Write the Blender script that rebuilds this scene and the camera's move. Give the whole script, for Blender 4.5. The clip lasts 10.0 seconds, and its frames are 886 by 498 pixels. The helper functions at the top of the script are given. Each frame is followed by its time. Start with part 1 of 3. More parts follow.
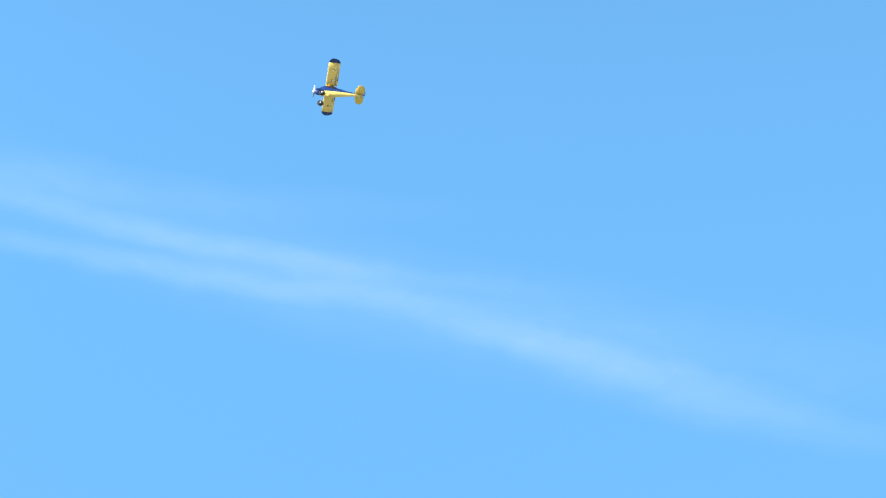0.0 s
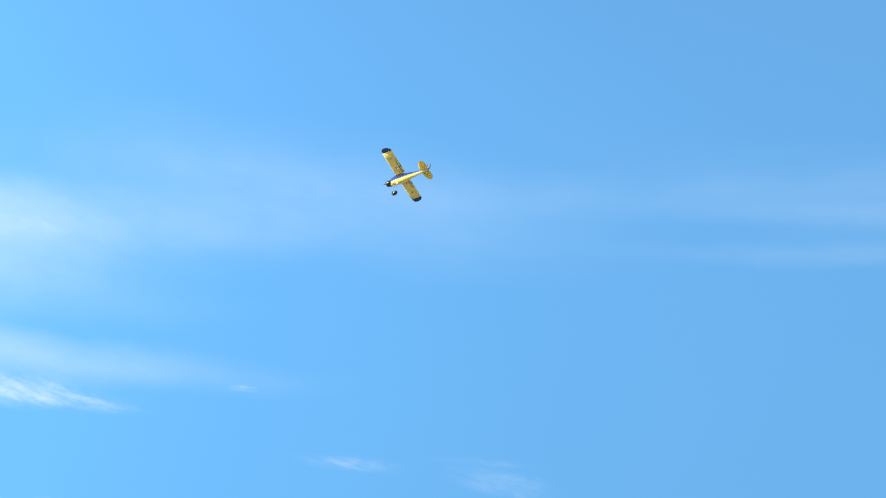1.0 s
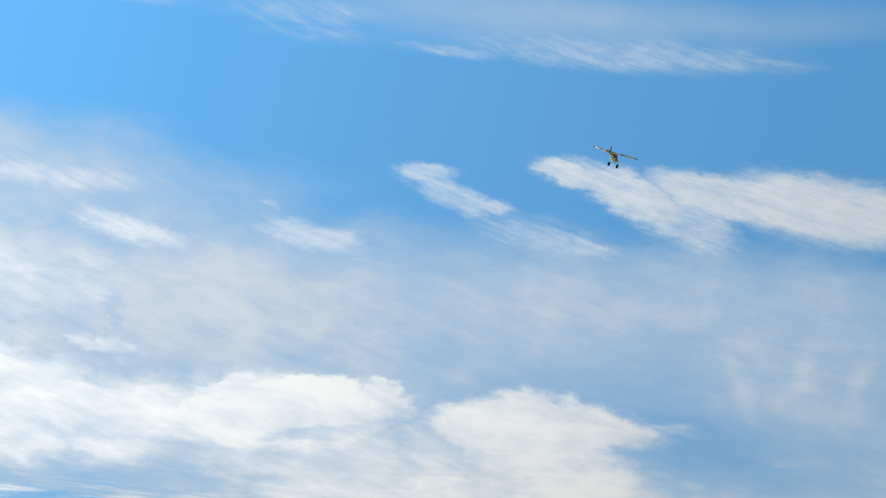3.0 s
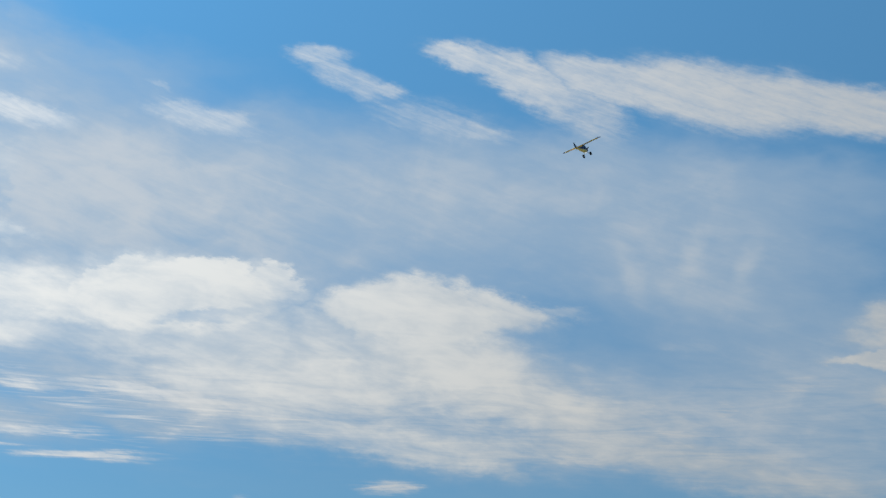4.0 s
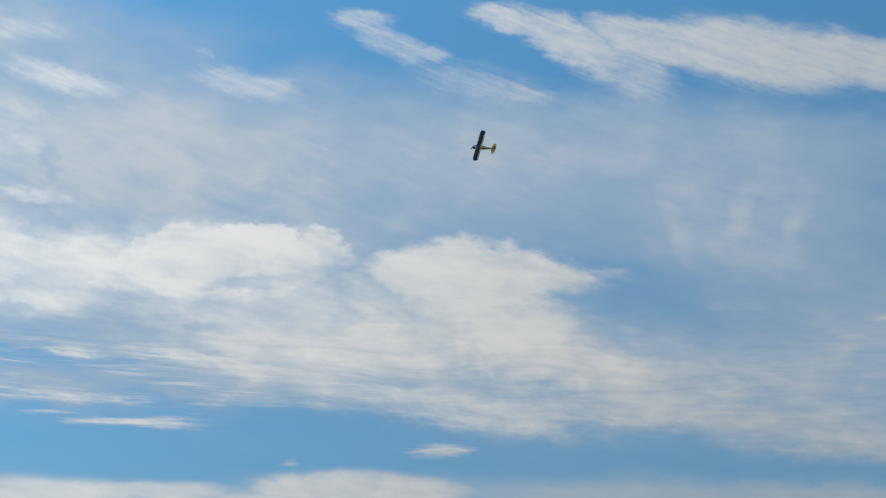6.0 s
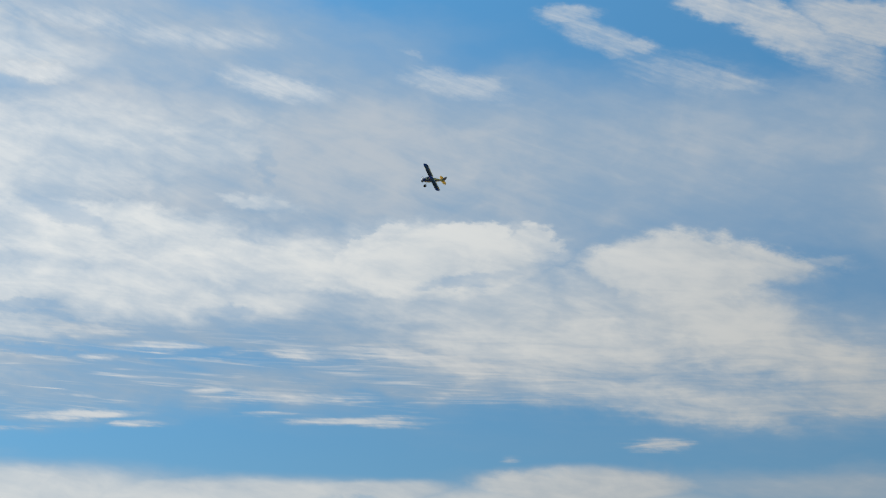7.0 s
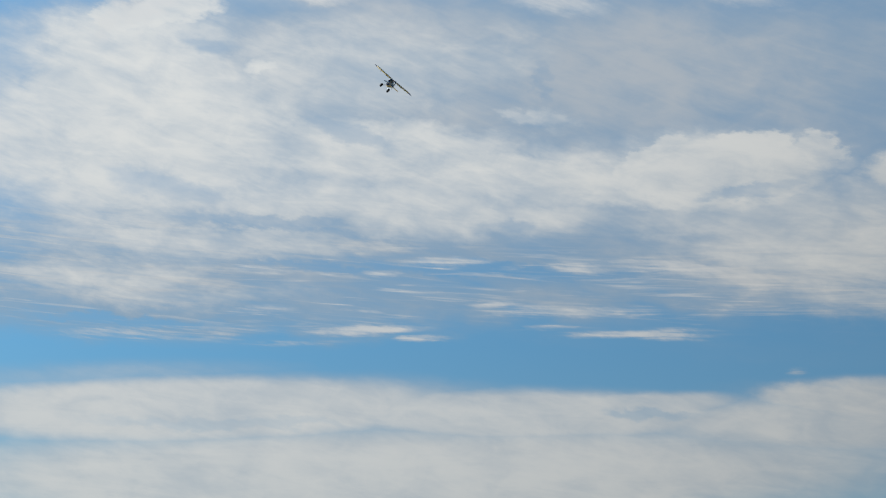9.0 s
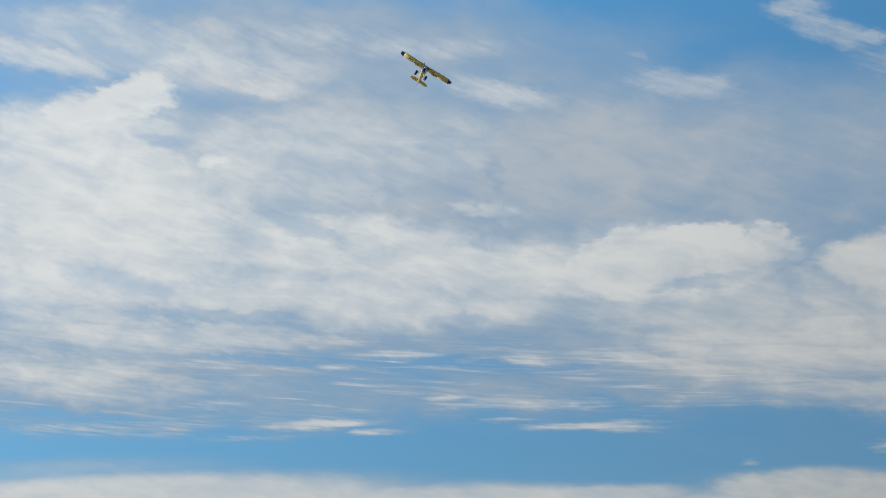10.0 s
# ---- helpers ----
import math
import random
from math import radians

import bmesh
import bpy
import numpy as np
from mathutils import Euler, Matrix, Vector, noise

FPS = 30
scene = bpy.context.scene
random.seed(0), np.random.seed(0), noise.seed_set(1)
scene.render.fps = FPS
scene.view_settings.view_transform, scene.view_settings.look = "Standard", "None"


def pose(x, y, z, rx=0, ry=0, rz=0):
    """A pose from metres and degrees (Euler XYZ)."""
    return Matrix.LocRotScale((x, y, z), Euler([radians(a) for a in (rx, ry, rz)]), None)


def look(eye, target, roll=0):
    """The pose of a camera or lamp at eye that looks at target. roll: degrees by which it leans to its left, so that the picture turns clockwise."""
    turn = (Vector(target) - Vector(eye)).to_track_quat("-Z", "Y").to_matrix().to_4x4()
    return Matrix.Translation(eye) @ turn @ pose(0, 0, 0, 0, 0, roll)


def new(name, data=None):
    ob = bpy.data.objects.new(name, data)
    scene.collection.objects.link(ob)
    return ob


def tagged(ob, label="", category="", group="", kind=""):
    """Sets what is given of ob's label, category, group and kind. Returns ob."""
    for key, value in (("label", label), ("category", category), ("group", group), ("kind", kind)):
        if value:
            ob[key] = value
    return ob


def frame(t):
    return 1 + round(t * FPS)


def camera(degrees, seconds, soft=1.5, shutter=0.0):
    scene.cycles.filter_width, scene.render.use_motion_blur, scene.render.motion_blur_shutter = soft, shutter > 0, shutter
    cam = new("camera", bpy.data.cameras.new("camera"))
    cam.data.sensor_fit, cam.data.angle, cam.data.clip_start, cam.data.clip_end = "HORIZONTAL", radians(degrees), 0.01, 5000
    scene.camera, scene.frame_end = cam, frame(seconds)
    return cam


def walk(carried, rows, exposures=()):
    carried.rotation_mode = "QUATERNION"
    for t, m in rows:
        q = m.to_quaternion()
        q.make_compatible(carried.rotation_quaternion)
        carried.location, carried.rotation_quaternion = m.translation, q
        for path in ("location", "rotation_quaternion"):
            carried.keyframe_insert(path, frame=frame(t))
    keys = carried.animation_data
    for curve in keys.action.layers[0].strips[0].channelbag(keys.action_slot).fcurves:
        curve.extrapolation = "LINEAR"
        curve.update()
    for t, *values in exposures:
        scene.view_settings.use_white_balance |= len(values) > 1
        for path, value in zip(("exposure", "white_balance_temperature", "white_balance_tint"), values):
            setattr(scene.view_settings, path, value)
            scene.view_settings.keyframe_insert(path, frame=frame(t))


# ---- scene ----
EYE = (0.0, 0.0, 1.6)
SUN_AZIMUTH, SUN_ELEVATION = 97.0, 21.0  # degrees: to the left of straight ahead, above the horizon
EXPOSURES = [(0.0, 1.42), (0.5, 1.30), (1.0, 1.16), (1.5, 0.97), (2.0, 0.72), (2.5, 0.56), (2.7, 0.49), (3.8, 0.18), (5.2, 0.12), (7.5, -0.08), (9.0, -0.24), (10.0, -0.20)]


def ray(azimuth, elevation):
    """The unit vector at an azimuth (degrees to the left of +y) and an elevation."""
    a, e = radians(azimuth), radians(elevation)
    return Vector((-math.sin(a) * math.cos(e), math.cos(a) * math.cos(e), math.sin(e)))


def aim(azimuth, elevation, roll):
    return look(EYE, Vector(EYE) + 10 * ray(azimuth, elevation), roll)


cam = camera(28.0, 10.0, soft=1.3)
walk(cam, [
    (0.0, aim(-31.37, 30.01, -6.20)),
    (0.3, aim(-22.06, 31.38, -4.40)),
    (0.5, aim(-16.37, 32.17, -3.30)),
    (0.7, aim(-10.08, 32.75, -3.40)),
    (1.0, aim(-1.02, 32.63, -3.60)),
    (1.5, aim(10.49, 28.89, -0.53)),
    (1.8, aim(13.80, 27.41, 0.13)),
    (2.0, aim(15.95, 26.40, 1.00)),
    (2.5, aim(22.04, 24.05, 1.79)),
    (2.7, aim(24.21, 23.19, 2.29)),
    (3.8, aim(20.91, 19.01, 0.89)),
    (4.0, aim(20.05, 18.39, 0.92)),
    (4.5, aim(18.21, 17.31, 0.35)),
    (5.0, aim(17.57, 16.82, 0.16)),
    (5.2, aim(18.16, 16.77, 0.20)),
    (6.3, aim(23.26, 17.36, 0.75)),
    (6.5, aim(24.60, 17.39, 0.91)),
    (7.0, aim(28.80, 16.98, 0.87)),
    (7.5, aim(32.50, 15.77, 1.52)),
    (8.0, aim(35.20, 14.77, 1.78)),
    (8.5, aim(36.15, 14.01, 2.67)),
    (9.0, aim(38.05, 13.96, 2.15)),
    (9.5, aim(37.63, 15.09, 1.83)),
    (10.0, aim(36.58, 17.00, 1.37)),
], exposures=EXPOSURES)


# ---- sky, clouds and sun ----
world = bpy.data.worlds.new("sky")
scene.world = world
world.use_nodes = True
nodes, links = world.node_tree.nodes, world.node_tree.links
nodes.clear()


def put(socket, value):
    if isinstance(value, bpy.types.NodeSocket):
        links.new(value, socket)
    else:
        socket.default_value = value


def calc(operation, a, b=0.0, c=0.0, clamp=False):
    n = nodes.new("ShaderNodeMath")
    n.operation, n.use_clamp = operation, clamp
    for socket, value in zip(n.inputs, (a, b, c)):
        put(socket, value)
    return n.outputs[0]


def vec(operation, a, b=(0.0, 0.0, 0.0)):
    n = nodes.new("ShaderNodeVectorMath")
    n.operation = operation
    put(n.inputs[0], a), put(n.inputs[1], b)
    return n.outputs["Value"] if operation in ("LENGTH", "DOT_PRODUCT") else n.outputs["Vector"]


def combine(x, y, z=0.0):
    n = nodes.new("ShaderNodeCombineXYZ")
    for socket, value in zip(n.inputs, (x, y, z)):
        put(socket, value)
    return n.outputs[0]


def axes(vector):
    n = nodes.new("ShaderNodeSeparateXYZ")
    links.new(vector, n.inputs[0])
    return tuple(n.outputs)


def ramp(value, lo, hi, out_lo=0.0, out_hi=1.0):
    n = nodes.new("ShaderNodeMapRange")
    n.interpolation_type = "SMOOTHSTEP"
    for socket, v in zip(n.inputs, (value, lo, hi, out_lo, out_hi)):
        put(socket, v)
    return n.outputs[0]


def fbm(vector, scale, detail, rough=0.55, warp=0.0, colour=False):
    n = nodes.new("ShaderNodeTexNoise")
    put(n.inputs["Vector"], vector)
    n.inputs["Scale"].default_value, n.inputs["Detail"].default_value = scale, detail
    n.inputs["Roughness"].default_value, n.inputs["Distortion"].default_value = rough, warp
    return n.outputs["Color" if colour else "Fac"]


def blend(factor, a, b):
    n = nodes.new("ShaderNodeMix")
    n.data_type = "RGBA"
    put(n.inputs["Factor"], factor), put(n.inputs["A"], a), put(n.inputs["B"], b)
    return n.outputs["Result"]


def turned(vector, place=(0, 0, 0), turn=0.0, size=(1, 1, 1)):
    n = nodes.new("ShaderNodeMapping")
    n.vector_type = "TEXTURE"
    put(n.inputs["Vector"], vector)
    n.inputs["Location"].default_value, n.inputs["Rotation"].default_value = place, (0, 0, radians(turn))
    n.inputs["Scale"].default_value = size
    return n.outputs[0]


way = nodes.new("ShaderNodeTexCoord").outputs["Generated"]
wx, wy, wz = axes(way)
azimuth = calc("MULTIPLY", calc("ARCTAN2", calc("MULTIPLY", wx, -1.0), wy), 57.29578)
elevation = calc("MULTIPLY", calc("ARCSINE", wz), 57.29578)
dome = combine(azimuth, elevation)  # degrees


def grain(turn, long, tall, detail, rough=0.55, warp=0.0, colour=False):
    """Noise in the dome's degrees, drawn out along a direction."""
    return fbm(turned(dome, (0, 0, 0), turn, (long, tall, 1.0)), 1.0, detail, rough, warp, colour)


# wind-torn edges: the places of the clouds are bent by noise of two sizes
bend_big = vec("SUBTRACT", grain(4.0, 3.2, 1.7, 3, 0.5, colour=True), (0.5, 0.5, 0.5))
bend_fine = vec("SUBTRACT", grain(6.0, 0.85, 0.42, 5, 0.62, colour=True), (0.5, 0.5, 0.5))


def bent(big, fine):
    moved = vec("ADD", vec("MULTIPLY", bend_big, (*big, 0.0)), vec("MULTIPLY", bend_fine, (*fine, 0.0)))
    return axes(vec("ADD", dome, moved))[:2]


SPOTS = {"bank": bent((3.0, 1.2), (1.6, 0.80)), "wisp": bent((1.2, 0.35), (1.3, 0.55)), "streak": bent((1.2, 0.20), (1.0, 0.12)),
         "band": bent((1.6, 0.5), (0.5, 0.12)), "veil": bent((4.0, 1.8), (1.2, 0.5))}

cover = {"veil": 0.0, "bank": 0.0, "wisp": 0.0, "gap": 0.0}


def lobe(kind, place, az, el, long, wide, turn, strength, top, bottom):
    """One cloud mass: an ellipse in azimuth and elevation (degrees), crisp (high) or soft (low) at its top and bottom."""
    before = cover[kind]  # carried along in the third axis, which the great scale there keeps out of the length
    inside = turned(combine(*SPOTS[place], before), (az, el, 0), turn, (long, wide, 1e7))
    depth = calc("SUBTRACT", 1.0, vec("LENGTH", inside))
    if top != bottom:
        depth = calc("MULTIPLY", depth, ramp(axes(inside)[1], -0.7, 0.7, bottom, top))
    else:
        depth = calc("MULTIPLY", depth, top)
    here = ramp(depth, 0.0, 1.0, 0.0, strength)
    cover[kind] = calc("ADD" if kind == "veil" else "MAXIMUM", before, here)


def veil(az, el, long, wide, turn, strength):
    lobe("veil", "veil", az, el, long * 1.2, wide * 1.2, turn, strength, 1.0, 1.0)


def band(az, el, long, wide, turn, strength):
    lobe("veil", "band", az, el, long * 1.2, wide * 1.3, turn, strength, 1.0, 1.0)


def bank(az, el, long, wide, turn, strength, top, bottom):
    lobe("bank", "bank", az, el, long * 1.15, wide * 1.15, turn, strength, 0.7 + 0.32 * top, 0.7 + 0.32 * bottom)


def shelf(az, el, long, wide, turn, strength, top, bottom):
    lobe("bank", "streak", az, el, long * 1.15, wide * 1.15, turn, strength, 0.7 + 0.32 * top, 0.7 + 0.32 * bottom)


def wisp(az, el, long, wide, turn, strength, top, bottom):
    lobe("wisp", "wisp", az, el, long * 1.12, wide * 1.08, turn, strength, 0.6 + 0.36 * top, 0.6 + 0.36 * bottom)


def feather(az, el, long, wide, turn, strength, top, bottom):
    lobe("wisp", "streak", az, el, long * 1.2, wide * 1.08, turn, strength, 0.7 + 0.25 * top, 0.7 + 0.25 * bottom)


def streak(az, el, long, wide, turn, strength, top, bottom):
    lobe("wisp", "streak", az, el, long * 1.3, wide * 1.7, turn, strength, 1.1, 1.1)


def gap(az, el, long, wide, turn, strength):
    lobe("gap", "bank", az, el, long, wide, turn, strength, 1.6, 1.6)


def cloud_masses():
    # high thin bands
    band(-21.9, 30.84, 14.18, 0.47, 11, 0.07)
    band(-20.2, 30.06, 13.04, 0.47, 9, 0.07)
    band(-35.3, 26.20, 11.01, 0.73, 21, 0.08)
    band(-29.4, 28.64, 25.08, 2.00, 16, 0.05)
    band(-41.7, 23.08, 7.89, 0.73, 19, 0.05)
    band(-14.6, 32.99, 18.79, 0.82, 6, 0.04)
    band(5.1, 34.82, 19.05, 1.09, 4, 0.03)
    band(21.9, 33.02, 12.84, 2.19, -1, 0.24)
    band(13.4, 33.80, 12.86, 1.09, 2, 0.11)
    band(22.6, 29.72, 8.06, 1.28, -0, 0.19)
    band(3.5, 34.47, 12.81, 2.19, 9, 0.09)
    band(14.3, 29.25, 10.69, 0.73, 4, 0.15)
    band(22.2, 32.70, 16.59, 2.00, -1, 0.16)
    band(24.1, 31.25, 16.43, 1.09, 1, 0.16)
    band(19.8, 29.56, 10.30, 0.91, 4, 0.19)
    streak(6.6, 28.39, 0.54, 0.07, 2, 0.35, 3.0, 3.0)
    streak(2.7, 25.87, 2.19, 0.22, 7, 0.30, 2.0, 2.0)
    wisp(-2.5, 25.04, 2.86, 0.69, 14, 0.24, 1.5, 1.5)
    streak(-3.4, 24.50, 1.12, 0.18, 23, 0.22, 2.0, 2.0)
    streak(-1.8, 25.70, 2.52, 0.15, 7, 0.18, 2.0, 2.0)
    streak(26.0, 31.43, 0.81, 0.11, -3, 0.35, 2.0, 2.0)
    # feather
    feather(17.6, 28.38, 7.53, 0.84, 4, 0.57, 1.6, 3.0)
    feather(15.1, 28.14, 4.91, 0.40, 7, 0.52, 2.0, 3.0)
    feather(23.5, 28.39, 2.59, 0.29, 4, 0.52, 2.0, 2.5)
    streak(17.4, 28.10, 6.91, 0.20, 4, 0.46, 2.0, 3.0)
    streak(12.4, 27.96, 2.46, 0.16, 9, 0.50, 2.0, 3.0)
    streak(6.7, 28.31, 0.58, 0.07, 5, 0.30, 2.0, 2.0)
    # streaks above the veil
    feather(36.1, 29.60, 3.76, 0.58, 2, 0.57, 2.0, 2.0)
    feather(29.4, 29.39, 3.90, 0.73, -0, 0.48, 1.6, 1.6)
    streak(31.6, 30.68, 1.85, 0.18, -1, 0.50, 2.0, 2.0)
    streak(29.1, 28.78, 2.86, 0.33, 2, 0.36, 2.0, 2.0)
    streak(25.2, 28.60, 0.83, 0.11, 2, 0.40, 2.0, 2.0)
    streak(35.1, 30.67, 1.21, 0.15, -5, 0.30, 2.0, 2.0)
    # broken patch
    wisp(24.6, 24.48, 1.47, 0.51, 3, 0.74, 3.0, 2.0)
    wisp(23.5, 23.81, 2.43, 0.73, 23, 0.63, 2.5, 2.0)
    wisp(22.2, 23.48, 1.02, 0.36, 7, 0.69, 2.0, 2.0)
    wisp(20.7, 22.56, 3.36, 0.91, 11, 0.56, 2.0, 1.6)
    wisp(19.0, 22.14, 2.23, 0.40, 7, 0.58, 2.0, 2.0)
    # great white wing
    wisp(19.0, 24.39, 2.36, 0.58, 14, 0.95, 4.0, 3.0)
    wisp(17.2, 23.72, 3.21, 0.95, 24, 0.95, 4.0, 2.4)
    wisp(15.7, 22.99, 2.90, 1.24, 27, 0.80, 3.0, 1.5)
    wisp(14.8, 22.17, 2.14, 0.62, 14, 0.56, 2.0, 1.4)
    wisp(14.0, 23.68, 3.72, 0.91, 12, 0.95, 4.0, 3.0)
    wisp(10.9, 23.15, 4.84, 1.38, 12, 1.05, 3.5, 2.6)
    wisp(7.2, 22.64, 5.50, 1.13, 11, 1.05, 3.5, 2.6)
    wisp(6.1, 22.37, 5.03, 0.77, 11, 0.90, 3.0, 2.4)
    wisp(2.9, 21.60, 3.22, 0.47, 15, 0.70, 2.4, 2.4)
    wisp(9.4, 22.99, 5.09, 1.35, 9, 0.95, 3.0, 2.4)
    # small clouds
    wisp(28.4, 22.29, 2.66, 0.66, 8, 0.70, 2.2, 2.2)
    streak(29.0, 22.53, 1.71, 0.18, 5, 0.40, 2.0, 2.0)
    wisp(30.0, 23.17, 0.68, 0.15, 14, 0.30, 2.0, 2.0)
    wisp(34.7, 22.08, 2.70, 0.62, 11, 0.78, 2.0, 2.0)
    streak(35.8, 22.38, 1.35, 0.16, 10, 0.40, 2.0, 2.0)
    wisp(42.8, 21.97, 2.22, 0.51, 5, 0.82, 2.0, 2.0)
    feather(37.8, 23.40, 4.43, 0.51, -0, 0.53, 2.0, 2.0)
    streak(39.0, 23.24, 1.72, 0.22, 7, 0.45, 2.0, 2.0)
    feather(41.3, 23.66, 3.78, 0.62, 0, 0.52, 1.6, 1.6)
    # middle veil
    veil(28.5, 19.88, 12.96, 3.10, -3, 0.62)
    veil(18.9, 19.33, 15.08, 3.10, 1, 0.60)
    veil(12.1, 20.53, 8.02, 1.64, 7, 0.42)
    veil(10.7, 17.05, 7.08, 2.91, 13, 0.62)
    veil(19.8, 13.67, 16.37, 3.10, 5, 0.55)
    veil(29.1, 15.18, 12.58, 4.37, -3, 0.45)
    veil(8.7, 12.49, 9.33, 2.37, 6, 0.72)
    veil(6.7, 14.92, 4.71, 2.37, -1, 0.30)
    veil(6.9, 19.05, 5.56, 2.19, 7, 0.20)
    veil(26.6, 20.11, 13.30, 2.73, -0, 0.36)
    veil(39.1, 19.83, 11.15, 4.19, -4, 0.88)
    veil(38.4, 23.46, 11.41, 1.64, -1, 0.57)
    veil(31.5, 20.34, 7.28, 3.10, 0, 0.40)
    veil(44.0, 18.35, 14.80, 6.19, -3, 0.81)
    veil(46.3, 23.75, 13.27, 2.00, -3, 0.74)
    veil(45.2, 13.64, 14.37, 1.82, -5, 0.81)
    veil(48.6, 12.07, 9.88, 1.28, -5, 0.74)
    veil(25.6, 14.10, 9.03, 1.64, 3, 0.68)
    veil(34.8, 12.35, 9.60, 0.73, -2, 0.46)
    veil(30.7, 12.41, 7.78, 1.09, -1, 0.30)
    veil(14.2, 9.36, 14.26, 0.82, 1, 0.42)
    # white bank
    bank(29.0, 16.30, 4.95, 1.68, -3, 0.80, 5.0, 1.3)
    bank(30.9, 17.04, 1.64, 0.73, -12, 0.72, 6.0, 2.0)
    bank(27.8, 17.41, 1.49, 0.66, 1, 0.74, 6.0, 2.0)
    bank(25.7, 17.24, 1.31, 0.62, 11, 0.60, 5.0, 2.0)
    bank(31.9, 16.25, 2.51, 1.09, -16, 0.70, 4.0, 1.5)
    bank(20.9, 16.02, 3.78, 1.53, 5, 0.88, 6.0, 1.3)
    bank(18.5, 16.23, 2.46, 1.02, 13, 0.72, 5.0, 1.5)
    bank(22.1, 16.63, 1.70, 0.80, -9, 0.74, 6.0, 2.0)
    bank(16.4, 16.24, 1.51, 0.36, 8, 0.36, 3.0, 2.0)
    bank(20.0, 14.58, 5.62, 1.64, 9, 0.80, 2.0, 1.4)
    bank(17.3, 13.33, 7.05, 1.42, 11, 0.66, 1.6, 1.6)
    bank(24.4, 14.12, 9.20, 2.00, 1, 0.66, 1.6, 1.4)
    bank(14.2, 11.87, 7.69, 0.87, 7, 0.56, 1.6, 2.0)
    bank(9.6, 10.91, 5.93, 0.62, 5, 0.40, 1.6, 2.4)
    bank(20.7, 12.03, 7.37, 1.00, 6, 0.56, 1.6, 2.0)
    bank(26.7, 15.47, 6.09, 1.64, 1, 0.60, 1.6, 1.4)
    bank(23.9, 15.76, 2.62, 1.09, 8, 0.55, 2.0, 1.5)
    # curls
    band(11.7, 18.08, 1.13, 0.47, -76, 0.47)
    band(9.8, 17.71, 1.20, 0.44, -69, 0.47)
    band(11.2, 18.88, 1.14, 0.26, 8, 0.22)
    band(13.8, 17.85, 1.65, 0.40, 66, 0.25)
    band(12.0, 16.82, 2.62, 0.51, 25, 0.36)
    band(9.6, 16.29, 2.39, 0.47, 33, 0.32)
    # right hand cloud
    bank(4.3, 15.60, 2.87, 1.13, -7, 0.72, 3.0, 2.0)
    bank(5.5, 14.83, 1.98, 0.40, -5, 0.62, 1.6, 5.0)
    bank(4.7, 13.40, 2.30, 0.84, 7, 0.42, 2.0, 1.6)
    wisp(10.8, 13.19, 0.73, 0.44, 11, 0.34, 2.0, 2.0)
    wisp(11.7, 15.30, 1.30, 0.29, 5, 0.28, 2.0, 2.0)
    wisp(8.1, 13.90, 1.64, 0.40, -4, 0.28, 2.0, 2.0)
    streak(12.1, 12.39, 2.02, 0.13, 2, 0.46, 2.0, 2.0)
    streak(15.5, 11.66, 1.48, 0.15, 2, 0.40, 2.0, 2.0)
    streak(19.7, 12.66, 2.23, 0.13, 0, 0.30, 2.0, 2.0)
    # low streaks
    streak(29.5, 13.44, 3.96, 0.26, 2, 0.81, 2.0, 2.0)
    streak(27.3, 13.06, 1.46, 0.15, 2, 0.78, 2.0, 2.0)
    streak(28.0, 12.65, 0.72, 0.09, -2, 0.59, 2.0, 2.0)
    streak(30.8, 11.35, 1.59, 0.15, 0, 0.98, 2.0, 2.0)
    streak(28.7, 12.21, 0.72, 0.07, -1, 0.52, 2.0, 2.0)
    streak(21.6, 10.70, 1.29, 0.22, 0, 1.04, 2.0, 2.0)
    streak(26.5, 10.26, 0.40, 0.13, -2, 0.45, 2.0, 2.0)
    streak(31.9, 12.08, 1.41, 0.18, -1, 0.65, 2.0, 2.0)
    streak(38.1, 13.55, 1.87, 0.15, -3, 0.81, 2.0, 2.0)
    streak(40.1, 13.07, 0.84, 0.11, -2, 0.78, 2.0, 2.0)
    streak(40.4, 13.98, 2.24, 0.22, -1, 0.55, 2.0, 2.0)
    streak(33.4, 13.48, 1.50, 0.20, 3, 0.73, 2.0, 2.0)
    streak(30.6, 13.67, 2.97, 0.18, -0, 0.65, 2.0, 2.0)
    streak(27.6, 13.29, 2.38, 0.18, 2, 0.78, 2.0, 2.0)
    streak(27.8, 12.85, 0.73, 0.07, -1, 0.65, 2.0, 2.0)
    streak(36.3, 12.18, 1.12, 0.11, -3, 0.86, 2.0, 2.0)
    streak(33.9, 12.04, 3.53, 0.20, -1, 0.73, 2.0, 2.0)
    streak(34.4, 11.51, 1.30, 0.09, -3, 0.65, 2.0, 2.0)
    streak(40.5, 11.26, 2.40, 0.16, -4, 1.23, 3.0, 2.0)
    streak(38.5, 11.09, 1.11, 0.11, -3, 0.98, 2.0, 2.0)
    streak(31.6, 11.41, 2.77, 0.13, -3, 0.98, 2.0, 2.0)
    streak(49.2, 10.72, 1.41, 0.11, -5, 0.65, 2.0, 2.0)
    streak(47.6, 10.77, 3.91, 0.26, -5, 0.55, 2.0, 2.0)
    streak(44.1, 11.73, 1.64, 0.15, -4, 0.52, 2.0, 2.0)
    streak(44.4, 12.98, 2.20, 0.18, -1, 0.47, 2.0, 2.0)
    streak(28.4, 12.34, 1.10, 0.09, -1, 0.45, 2.0, 2.0)
    streak(43.1, 10.72, 2.55, 0.11, -4, 0.39, 2.0, 2.0)
